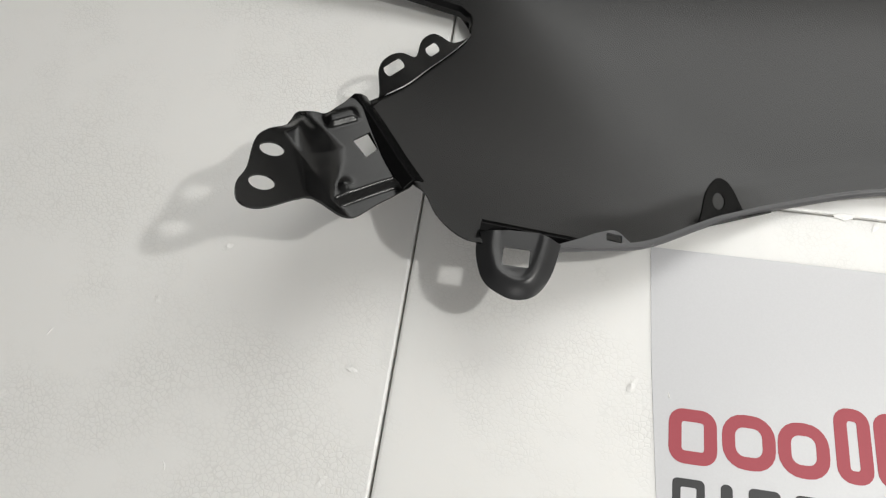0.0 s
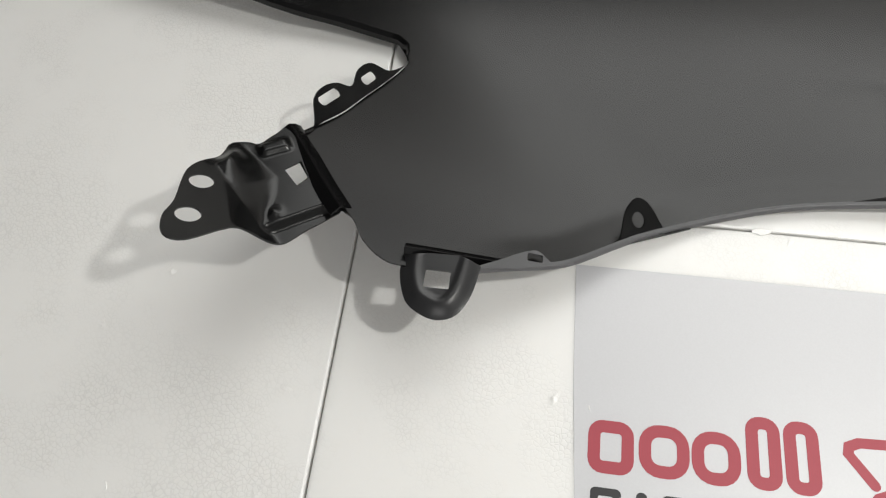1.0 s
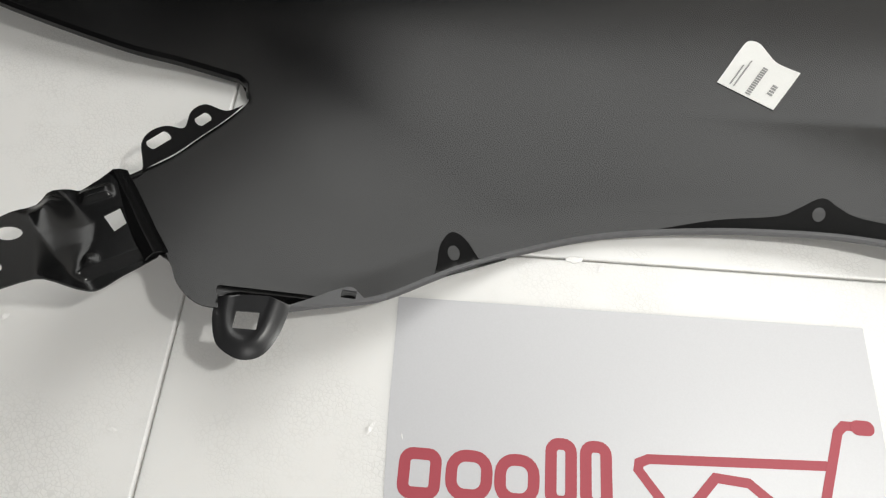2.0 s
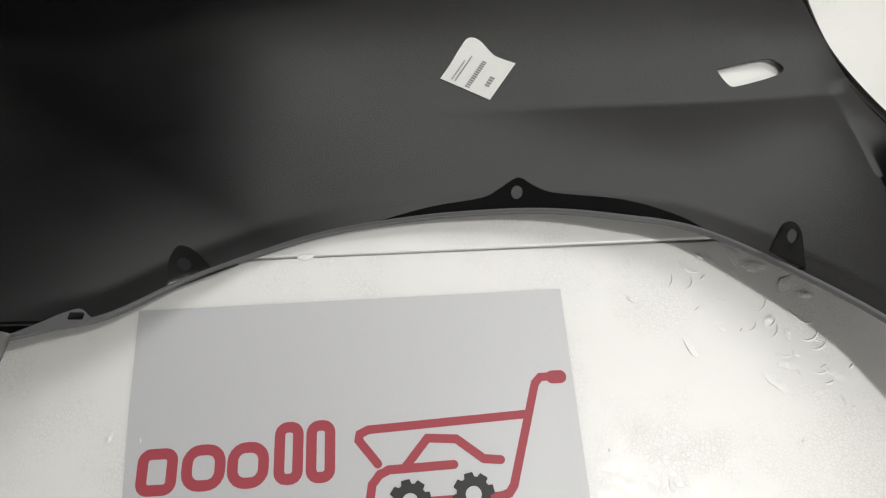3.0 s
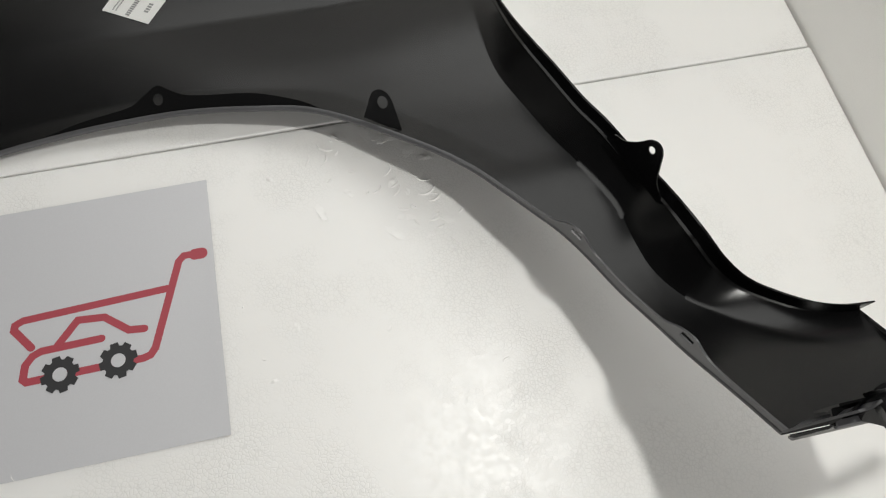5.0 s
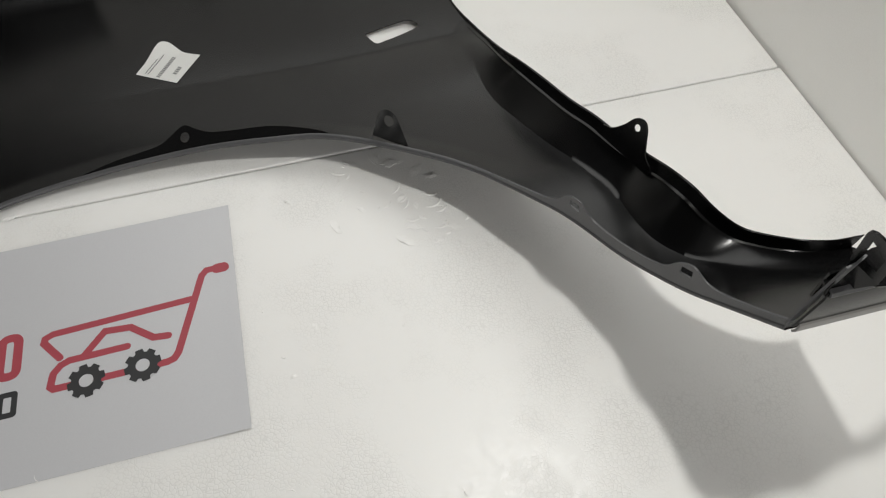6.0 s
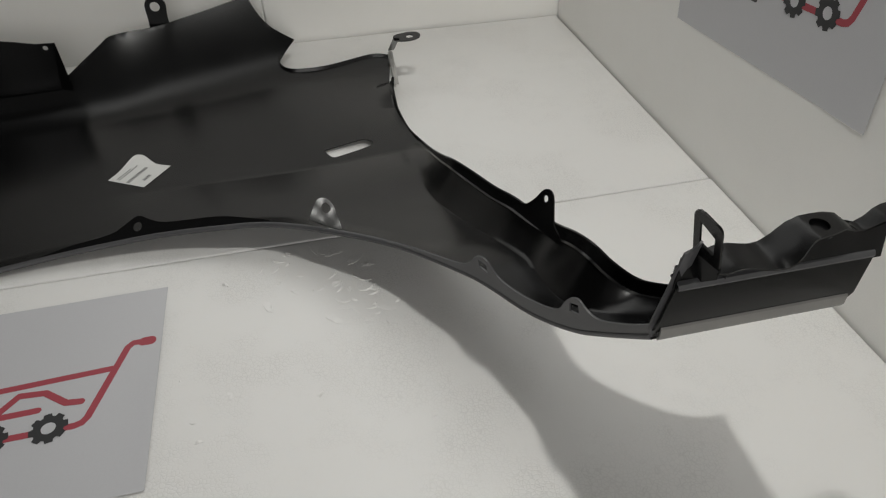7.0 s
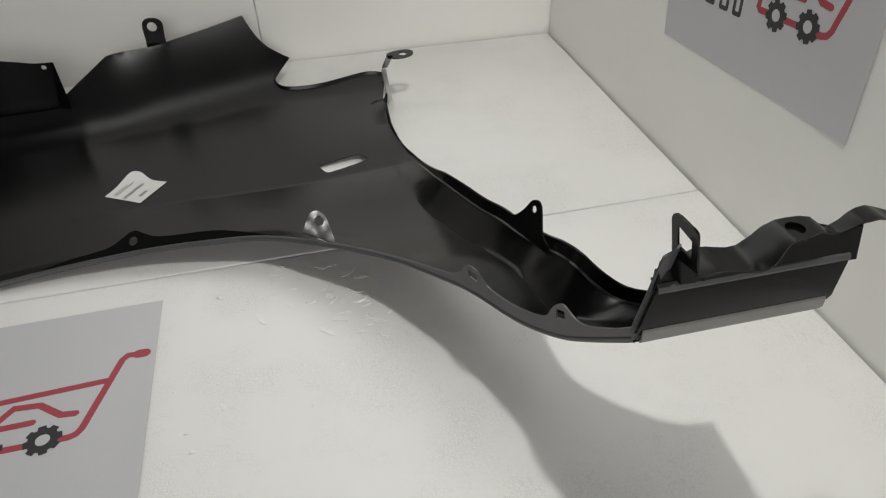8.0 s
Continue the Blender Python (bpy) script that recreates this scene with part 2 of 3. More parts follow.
rnd = random.Random(5)
for x, y, size in ((0.485, 0.153, 0.0075), (0.448, 0.191, 0.004), (0.539, 0.125, 0.008), (0.568, 0.117, 0.005), (0.550, 0.137, 0.007), (0.585, 0.128, 0.007), (0.548, 0.084, 0.004), (0.454, 0.062, 0.004), (0.433, 0.026, 0.003), (0.521, 0.048, 0.003), (0.509, 0.167, 0.005), (0.511, 0.219, 0.007), (0.530, 0.222, 0.009), (0.545, 0.212, 0.008), (0.565, 0.198, 0.009), (0.577, 0.188, 0.006), (0.546, 0.171, 0.006), (0.556, 0.160, 0.005), (-0.156, 0.160, 0.004), (-0.188, 0.121, 0.003), (-0.064, 0.096, 0.004), (-0.067, 0.034, 0.004), (-0.259, 0.052, 0.005), (0.092, 0.110, 0.004), (0.215, 0.233, 0.006), (0.232, 0.228, 0.004)):
    scuff(x, y, size, rnd.uniform(0, 3.1), rnd.uniform(0.0012, 0.0022))


# a patch of torn beads where earlier parts were set down under the arch
def crescent(x, y, size, turn, span, width):
    """A thin raised crescent where an edge was pressed into the foam."""
    rows = []
    for k in range(11):
        u = k / 10
        a, w = turn + span * (u - 0.5), width * math.sin(math.pi * (0.06 + 0.88 * u))
        c, d = Vector((x + size * math.cos(a), y + size * math.sin(a), 0.0002)), Vector((math.cos(a), math.sin(a), 0))
        rows.append([c - d * w, c - d * 0.3 * w + Vector((0, 0, 0.9 * w)), c + d * 0.3 * w + Vector((0, 0, 0.7 * w)), c + d * w])
    part("crease", loft(rows, 0.0003), FOAM_CRUMB, bench)


for k in range(30):
    u = rnd.random()
    crescent(0.49 + 0.115 * u + rnd.gauss(0, 0.014), 0.217 - 0.095 * u + rnd.gauss(0, 0.016), rnd.uniform(0.004, 0.010), rnd.uniform(-2.6, -0.4), rnd.uniform(0.7, 2.2), rnd.uniform(0.0006, 0.0012))
for k in range(14):
    crescent(rnd.uniform(-0.3, 0.62), rnd.uniform(-0.12, 0.13), rnd.uniform(0.003, 0.008), rnd.uniform(0, 6.2), rnd.uniform(0.5, 1.6), rnd.uniform(0.0003, 0.0006))


# plain unseen shell round the bench, added dark to darken reflections in the skin
ROOM, _rt, _rb = material("dark_shell", (0.035, 0.034, 0.033), 0.8)
_rn = add(_rt, "ShaderNodeTexNoise", Scale=3.0, Detail=5.0)
_rt.links.new(place_coords(_rt), _rn.inputs["Vector"])
_rt.links.new(mix(_rt, _rn.outputs[0], (0.030, 0.029, 0.028), (0.042, 0.041, 0.040)), _rb.inputs["Base Color"])
for name, dims in (("added_wall_north", (-1.8, 3.4, -0.9, 3.2, 3.5, 2.7)), ("added_wall_west", (-1.9, -3.0, -0.9, -1.8, 3.5, 2.7)), ("added_ceiling", (-1.9, 0.9, 2.7, 3.2, 3.5, 2.8)), ("added_floor_room", (-1.9, -3.0, -1.0, 3.2, 3.5, -0.9))):
    tagged(part(name, box(*dims), ROOM), "unseen dark surface added round the bench to darken reflections", "room", kind="structure")


# ---- printed paper sheets ----
def stroke(points, width, round_to=5):
    """The outline of a line of even width with round ends."""
    p = [Vector((a, b)) for a, b in points]
    left, right = [], []
    for i, q in enumerate(p):
        d0 = (q - p[i - 1]).normalized() if i else (p[1] - q).normalized()
        d1 = (p[i + 1] - q).normalized() if i < len(p) - 1 else d0
        d = (d0 + d1).normalized()
        k = width / 2 / max(0.5, d.dot(d0))
        n = Vector((-d.y, d.x))
        left.append(q + n * k)
        right.append(q - n * k)

    def cap(c, d):
        a0 = math.atan2(d.y, d.x)
        return [c + Vector((math.cos(a0 - math.pi / 2 + math.pi * j / round_to), math.sin(a0 - math.pi / 2 + math.pi * j / round_to))) * width / 2 for j in range(1, round_to)]
    return [tuple(v) for v in right + cap(p[-1], (p[-1] - p[-2]).normalized()) + left[::-1] + cap(p[0], (p[0] - p[1]).normalized())]


def gear(x, y, r):
    out = []
    for i in range(8):
        for da, k in ((-0.30, 0.80), (-0.20, 1.0), (0.20, 1.0), (0.30, 0.80)):
            a = 2 * math.pi * i / 8 + 0.2 + da
            out.append((x + r * k * math.cos(a), y + r * k * math.sin(a)))
    return out


def ink(name, outline, holes, mat, parent, z=0.00045):
    return part(name, sheet(outline, holes, 0, lambda x, y: (x, y, z), 0.0002), mat, parent)


def printed_sheet():
    """An A4 sheet, its lower right corner at the origin, printed with a cart mark."""
    holder = new("printed_sheet")
    curl = lambda x, y: (x, y, 0.0003 + 0.0012 * smoothstep(0.03, 0.0, y) * smoothstep(-0.06, 0.0, x))
    part("paper", sheet([(0, 0), (0, 0.206), (-0.2985, 0.204), (-0.2965, 0.13), (-0.289, 0.0)], (), 0.02, curl, 0.00025), PAPER, holder)
    w = 0.0056
    lines = [
        [(-0.036, 0.118), (-0.140, 0.1135), (-0.1455, 0.111), (-0.1462, 0.107), (-0.134, 0.0915)],
        [(-0.016, 0.1425), (-0.0225, 0.1425), (-0.0265, 0.1385), (-0.0475, 0.0735), (-0.051, 0.069), (-0.056, 0.0675), (-0.137, 0.0665), (-0.1395, 0.069), (-0.138, 0.079), (-0.133, 0.085), (-0.127, 0.0875), (-0.085, 0.0885)],
        [(-0.1165, 0.0885), (-0.1015, 0.106), (-0.0825, 0.1045), (-0.0655, 0.091), (-0.0545, 0.0898)],
    ]
    for i, l in enumerate(lines):
        ink("mark_line", stroke(l, w), (), RED, holder, 0.00045 + 0.00006 * i)
    ink("mark_grip", rounded(-0.0185, 0.1375, -0.0045, 0.1465, 0.0043), (), RED, holder, 0.00063)
    for x, y in ((-0.1142, 0.0675), (-0.0738, 0.0695)):
        ink("mark_gear", gear(x, y, 0.0137), [ring(x, y, 0.0052, 18)], INK, holder, 0.00072)
        part("mark_hub", sheet(ring(x, y, 0.0051, 18), (), 0, lambda a, b: (a, b, 0.0007), 0.0001), PAPER, holder)
    # the maker's word, kept as plain rounded shapes of its size and colour
    for x0, y0, x1, y1, r in ((-0.2867, 0.0800, -0.2614, 0.1090, 0.008), (-0.2588, 0.0812, -0.2312, 0.1100, 0.0115), (-0.2301, 0.0812, -0.2037, 0.1100, 0.0115), (-0.2006, 0.0820, -0.1820, 0.1214, 0.008), (-0.1802, 0.0820, -0.1614, 0.1214, 0.008)):
        ink("word_frame", rounded(x0, y0, x1, y1, r), [rounded(x0 + 0.0068, y0 + 0.0068, x1 - 0.0068, y1 - 0.0068, max(0.0016, r - 0.0068))], RED, holder)
    for x0, x1 in ((-0.2845, -0.2680), (-0.2600, -0.2540), (-0.2460, -0.2300), (-0.2230, -0.2060), (-0.1980, -0.1830), (-0.1760, -0.1620)):
        ink("word_bar", rounded(x0, 0.0520, x1, 0.0725, 0.0028), [rounded(x0 + 0.0042, 0.0562, x1 - 0.0042, 0.0683, 0.001)] if x1 - x0 > 0.01 else (), INK, holder)
    return tagged(holder, "white paper sheet printed with a red cart mark", "paper sheet", group="printed sheets")


paper = printed_sheet()
paper.matrix_world = pose(0.3995, -0.0055, 0, 0, 0, 0.4)
wall_paper = copy_thing(paper, Matrix.Translation((WALL_X, 0.081, 0.1420)) @ Matrix(((0, 0, -1, 0), (-1, 0, 0, 0), (0, 1, 0, 0), (0, 0, 0, 1))) @ pose(0, 0, 0, 0, 0, 3.4))
tagged(wall_paper, "white paper sheet, red cart mark, taped on foam wall")

# ---- the fender, lying on its outer face ----
fender = tagged(new("car_fender"), "black primed steel car fender lying face down on foam", "car fender")

LIP = along([(0.038, 0.167), (0.060, 0.174), (0.090, 0.183), (0.122, 0.204), (0.140, 0.215), (0.173, 0.230), (0.210, 0.243), (0.245, 0.2505), (0.289, 0.2552), (0.331, 0.2568), (0.388, 0.2545), (0.443, 0.2440), (0.497, 0.2265), (0.562, 0.178), (0.597, 0.145), (0.618, 0.115), (0.635, 0.090), (0.6485, 0.070), (0.6605, 0.045), (0.6705, 0.018), (0.6785, -0.004), (0.6830, -0.023), (0.6860, -0.040), (0.6885, -0.055), (0.6905, -0.071), (0.692, -0.089)], 6)
DOOR_EDGE = along([(0.6535, 0.524, 0.014), (0.6530, 0.500, 0.016), (0.6520, 0.475, 0.011), (0.652, 0.455, 0.008), (0.656, 0.41, 0.008), (0.664, 0.367, 0.014), (0.667, 0.3236, 0.029), (0.668, 0.279, 0.049), (0.671, 0.243, 0.065), (0.680, 0.210, 0.072), (0.690, 0.172, 0.079), (0.699, 0.145, 0.085), (0.7085, 0.115, 0.0885), (0.7155, 0.088, 0.096), (0.7165, 0.060, 0.1105), (0.7195, 0.036, 0.118), (0.727, 0.018, 0.1145), (0.738, 0.004, 0.1105), (0.750, -0.0075, 0.113), (0.766, -0.020, 0.1185), (0.783, -0.027, 0.122), (0.799, -0.029, 0.1235)], 5)
# the sheet turns up into a narrow flange below the door edge
RIM = [Vector((p.x - 0.0015, p.y, p.z - 0.003 - 0.008 * smoothstep(0.33, 0.20, p.y))) for p in DOOR_EDGE]
UCUT = along([(0.540, 0.651), (0.523, 0.632), (0.516, 0.617), (0.530, 0.601), (0.575, 0.599), (0.640, 0.611), (0.667, 0.606)], 5)
TOP = along([(0.307, 0.632), (0.365, 0.653), (0.425, 0.675), (0.484, 0.698)], 4) + along([(0.484, 0.698), (0.504, 0.674), (0.540, 0.651)], 4)[1:] + UCUT[1:]
LEFT = along([(-0.030, 0.342), (-0.031, 0.335), (-0.039, 0.319), (-0.052, 0.296), (-0.064, 0.273), (-0.087, 0.245)], 4) + along([(-0.084, 0.247), (-0.048, 0.199), (-0.035, 0.189), (-0.026, 0.175), (-0.013, 0.1645), (0.001, 0.1625), (0.038, 0.167)], 4)[:-1]
STRIP = along([(-0.340, 0.445), (-0.250, 0.405), (-0.138, 0.3745), (-0.087, 0.3665), (-0.040, 0.3570)], 4)

FOLD_X, FOLD_Y = (-0.4, 0.19, 0.285, 0.383, 0.511, 0.67, 0.9), (0.44, 0.511, 0.523, 0.538, 0.573, 0.572, 0.572)
LIP_A = np.array([tuple(p) for p in LIP])
RIM_A = np.array([tuple(p) for p in RIM])


def nearest(line, x, y):
    """How far (x, y) lies from a polyline, and the nearest row of it."""
    a, b = line[:-1], line[1:]
    d = b[:, :2] - a[:, :2]
    u = np.clip(((x - a[:, 0]) * d[:, 0] + (y - a[:, 1]) * d[:, 1]) / np.maximum(1e-12, (d * d).sum(1)), 0, 1)
    p = a + (b - a) * u[:, None]
    gap = np.hypot(p[:, 0] - x, p[:, 1] - y)
    i = int(np.argmin(gap))
    return float(gap[i]), p[i]


LEG_Y = along([(-0.092, 0.1655), (-0.0735, 0.1470), (-0.05, 0.1245), (-0.027, 0.1045), (0.0, 0.0870), (0.03, 0.0755), (0.06, 0.0695), (0.09, 0.0645), (0.12, 0.0575), (0.15, 0.0480), (0.20, 0.0345), (0.25, 0.0225), (0.30, 0.0128), (0.36, 0.0)], 5)
LEG_AT, LEG_UP = [p.x for p in LEG_Y], [p.y for p in LEG_Y]


def base_height(x, y):
    """The height of the skin's inner face without the turned-up door edge."""
    z = 0.0013 + smoothstep(0.19, 0.55, x) * float(np.interp(y, LEG_AT, LEG_UP))
    w = max(0.0, (0.12 - x) * 0.62 + (0.3 - y) * 0.85)
    z += 0.62 * w * w / (w + 0.3)
    d = y - float(np.interp(x, FOLD_X, FOLD_Y))
    d = 0.5 * (d + math.sqrt(d * d + 0.00004))
    z += 0.06 * d + (4.1 + 1.3 * smoothstep(0.38, 0.30, x)) * d * d
    z += 0.008 * smoothstep(0.50, 0.66, x) * smoothstep(0.56, 0.40, y) * smoothstep(0.20, 0.34, y)
    return z


def skin_height(x, y):
    z = base_height(x, y)
    # the flared band along the wheel arch
    gap = nearest(LIP_A, x, y)[0]
    z += (0.0028 - 0.115 * min(0.024, gap)) * smoothstep(0.02, 0.10, x) * (1 - 0.85 * smoothstep(0.20, 0.11, y) * smoothstep(0.4, 0.5, x))
    if x > 0.55:
        (d, q), wide = nearest(RIM_A, x, y), 0.0205
        if d < wide:
            rise = max(0.0, q[2] - base_height(q[0], q[1]))
            z += rise * (1 - d / wide) ** 1.12
    return z


flat = lambda c: [(p[0], p[1]) for p in c]
outline = (flat(LIP) + [(0.745, -0.0895), (0.792, -0.0895)] + flat(RIM)[::-1] + [(0.657, 0.555)] + flat(TOP)[::-1]
           + [(0.253, 0.594), (0.245, 0.580), (0.1, 0.565), (-0.1, 0.545), (-0.3, 0.52), (-0.345, 0.49)] + flat(STRIP) + flat(LEFT))
slot = along([(0.556, 0.391), (0.5625, 0.375), (0.572, 0.374), (0.604, 0.382), (0.6115, 0.390), (0.603, 0.399), (0.592, 0.399), (0.560, 0.393)], 3, True)
fold_rows = []
for p, q in zip(RIM, RIM[1:]):
    run = (q - p).to_2d().normalized()
    for u in (0.0, 0.5):
        c = (p + (q - p) * u).to_2d()
        fold_rows += [tuple(c + Vector((run.y, -run.x)) * d) for d in (0.0036, 0.0072, 0.0108, 0.0144, 0.0178, 0.0205, 0.0235)]
part("panel", sheet(outline, [flat(slot)], 0.0048, lambda x, y: (x, y, skin_height(x, y)), 0.0011, fold_rows, 0.0034), SKIN, fender, "satin black primed inner skin")


def lip_frame(k):
    a, b = LIP[max(0, k - 1)], LIP[min(len(LIP) - 1, k + 1)]
    d = (b - a).normalized()
    return Vector((d.x, d.y, 0)), Vector((-d.y, d.x, 0))


def lip_wall():
    rows = [[] for _ in range(9)]
    for k, p in enumerate(LIP):
        along_, inward = lip_frame(k)
        z = skin_height(p.x, p.y)
        r = 0.0014
        h = 0.0
        q = Vector((p.x, p.y, z - 0.0004))
        for k2, row in enumerate(rows):
            a = radians(-80 + 25 * k2)
            row.append(q + inward * (r * (1 - math.cos(a)) + 0.2 * h * (k2 > 3)) + Vector((0, 0, r + r * math.sin(a) + h * min(1.0, k2 / 4))))
    return loft(rows[::-1])


part("arch_lip", lip_wall(), EDGE_SHEEN, fender, "turned lip along the wheel arch")


def plate(name, outline_, holes, fn, label="", step=0.004, mat=None):
    return part(name, sheet(outline_, holes, step, fn, 0.0012), mat or COAT, fender, label)


# flat ears on the arch
def ear_height(x, y, lift, slope, level=None):
    gap, q = nearest(LIP_A, x, y)
    at = base_height(q[0], q[1]) if level is None else level
    return at + lift + slope * gap


inner = along([(0.228, 0.2475), (0.267, 0.2565), (0.307, 0.2645), (0.345, 0.2680), (0.358, 0.273), (0.3715, 0.279), (0.382, 0.2735), (0.397, 0.2670), (0.446, 0.2565), (0.484, 0.2405), (0.502, 0.2265)], 4)
outer = [p for p in LIP if 0.232 < p.x < 0.500]
plate("arch_ear", flat(outer) + flat(inner)[::-1], [ring(0.3705, 0.2695, 0.0042)], lambda x, y: (x, y, ear_height(x, y, 0.0022, 0.56)), "crescent flange with a bolt hole")
plate("arch_ear", flat(along([(0.1215, 0.2035), (0.1238, 0.212), (0.1250, 0.2245), (0.1300, 0.2330), (0.1360, 0.2340), (0.1425, 0.2305), (0.1530, 0.2220), (0.168, 0.2265)], 4)), [ring(0.1338, 0.2225, 0.0042)], lambda x, y: (x, y, ear_height(x, y, 0.004, 0.70)))
plate("arch_ear", flat(along([(0.5310, 0.2030), (0.5350, 0.2105), (0.5400, 0.2180), (0.5470, 0.2195), (0.5530, 0.2150), (0.5560, 0.2050), (0.5585, 0.1930)], 4)), [ring(0.547, 0.2115, 0.0040)], lambda x, y: (x, y, 0.0530 + 0.69 * (y - 0.2110) - 0.125 * (x - 0.547) + 0.00025 * math.sin(420 * x) * math.sin(300 * y)), "rounded ear with a bolt hole")


# one turned flange down the leg, with two clip ears in it
LEG = [p for p in LIP if p.y < 0.155 and p.x > 0.5]
LEG_S = [0.0]
for a, b in zip(LEG, LEG[1:]):
    LEG_S.append(LEG_S[-1] + (b - a).length)


def leg_s(y):
    return float(np.interp(-y, [-p.y for p in LEG], LEG_S))


def leg_place(s, h):
    x = float(np.interp(s, LEG_S, [p.x for p in LEG]))
    y = float(np.interp(s, LEG_S, [p.y for p in LEG]))
    i = min(len(LEG) - 2, max(1, int(np.searchsorted(LEG_S, s))))
    d = (LEG[i + 1] - LEG[i - 1]).normalized()
    return Vector((x + d.y * 0.17 * h, y - d.x * 0.17 * h, skin_height(x, y) - 0.0004 + 0.93 * h))


s1, s2, s_end = leg_s(0.0615), leg_s(-0.0275), LEG_S[-1]
crest = along([(0.0, 0.0040), (0.03, 0.0070), (s1 - 0.030, 0.0110), (s1 - 0.016, 0.0180), (s1 - 0.0095, 0.0270), (s1 - 0.003, 0.0325), (s1 + 0.0045, 0.0325), (s1 + 0.0095, 0.0270), (s1 + 0.016, 0.0205), (s1 + 0.026, 0.0180),
               ((s1 + s2) / 2, 0.0170), (s2 - 0.024, 0.0170), (s2 - 0.0150, 0.0200), (s2 - 0.0085, 0.0285), (s2 - 0.003, 0.0325), (s2 + 0.004, 0.0325), (s2 + 0.010, 0.0250), (s2 + 0.016, 0.0180), (s2 + 0.024, 0.0135), (s2 + 0.036, 0.0115), (s_end - 0.012, 0.0105), (s_end, 0.0110)], 4)
base_line = [(s_end * k / 40, 0.0) for k in range(40, -1, -1)]
clip_hole = lambda s: [(s - 0.0045, 0.0200), (s + 0.0045, 0.0180), (s + 0.0045, 0.0270), (s - 0.0040, 0.0285)]
plate("leg_flange", flat(crest) + base_line, [clip_hole(s1), clip_hole(s2)], leg_place, "turned flange with two square clip holes, sheen painted grey", 0.0035, EDGE_SHEEN)
part("foot_edge", loft([[Vector((0.6900 + 0.0045 * k + 0.20 * max(0.0, z0 - 0.174), -0.0893 + 0.001 * k - 0.0008 * (k == 1), z0 + 0.002 * k)) for k in range(3)] for z0 in (0.170, 0.176, 0.185, 0.200, 0.2165)]), EDGE_SHEEN, fender, "turned edge at the corner of the foot")
plate("clip_ear", flat(along([(0.038, 0.168), (0.055, 0.179), (0.062, 0.184), (0.073, 0.189), (0.080, 0.184), (0.085, 0.181), (0.095, 0.1855), (0.091, 0.1825), (0.062, 0.1735)], 4)), [rounded(0.068, 0.1805, 0.077, 0.1862, 0.0005, 1)], lambda x, y: (x, y, base_height(x, y) + 0.0060), "clip ear with a square hole", mat=EDGE_SHEEN)

# door-edge ear
ear_o, ear_t, ear_u = Vector((0.7065, 0.1005, 0.1000)), Vector((0.014, -0.056, 0.012)).normalized(), Vector((0.20, 0.0, 0.98))
plate("door_edge_ear", flat(along([(-0.034, -0.012), (-0.030, -0.0035), (-0.021, -0.0005), (-0.012, 0.0085), (-0.006, 0.0180), (0.001, 0.0210), (0.0075, 0.0175), (0.0135, 0.006), (0.0190, -0.004), (0.0290, -0.0105), (0.030, -0.016)], 4)), [ring(0.0, 0.0125, 0.0031)], lambda x, y: ear_o + ear_t * x + ear_u * y, "small ear with a bolt hole", 0.003)

plate("tip_ear", flat(along([(-0.0065, -0.002), (-0.006, 0.0060), (-0.002, 0.0105), (0.003, 0.0100), (0.0075, 0.0050), (0.016, -0.002)], 4)), [ring(0.0, 0.0050, 0.0022, 12)], lambda x, y: (0.6535 + 0.25 * y, 0.513 - x, 0.014 + y), "tiny ear with a hole at the tip", 0.003)

# hood-side flange and ears
def hood_line(x):
    """The hood flange's depth, foot and crest at x."""
    y = 0.575 + 0.05 * min(0.0, x) + 0.004 * math.sin(x * 30)
    top = 0.0865 + 0.012 * smoothstep(0.25, 0.19, x) + 0.045 * smoothstep(0.19, 0.02, x)
    return y, base_height(x, y) - 0.001, top


def hood_place(x, z):
    y, low, top = hood_line(x)
    return (x, y + 0.004 * (1 - min(1.0, (z - low) / (top - low))), z)


hood_x = [-0.33 + k * 0.59 / 28 for k in range(29)]
hood_outline = [(x, hood_line(x)[1]) for x in hood_x] + [(x, hood_line(x)[2]) for x in hood_x[::-1]]
end_a, end_b, end_c, end_d = Vector((0.2595, 0.5755, 0.0865)), Vector((0.2535, 0.5955, 0.046)), Vector((0.246, 0.5815, 0.024)), Vector((0.2595, 0.579, 0.024))
part("flange_end", loft([[end_a, end_b], [end_d, end_c]]), COAT, fender)
part("door_edge_hem", loft([[q + (p - q) * u + Vector((dx, 0.12 * dx, 0.0)) for p, q in zip(DOOR_EDGE, RIM)] for u, dx in ((-0.02, -0.0022), (0.05, -0.0004), (0.5, 0.0002), (0.95, 0.0004), (1.0, 0.0016))]), COAT, fender, "hemmed rim on the door side")
plate("hood_flange", hood_outline, [ring(0.248, 0.0815, 0.0030, 14)], hood_place, "upright flange on the hood side", 0.012)
plate("hood_ear", flat(along([(0.355, 0.050), (0.3565, 0.075), (0.357, 0.094), (0.3635, 0.1015), (0.376, 0.101), (0.383, 0.094), (0.3815, 0.075), (0.383, 0.052)], 4)), [ring(0.3690, 0.0905, 0.0062)], lambda x, y: (x, 0.658 + 0.05 * (y - 0.06), y), "upright ear with a bolt hole")
plate("hood_ear", flat(along([(0.666, 0.540), (0.668, 0.556), (0.690, 0.561), (0.700, 0.553), (0.697, 0.540), (0.682, 0.534)], 4, True)), [ring(0.686, 0.5475, 0.0050)], lambda x, y: (x, y, 0.0615 + 0.02 * (x - 0.68)), "small flat ear on a strap")
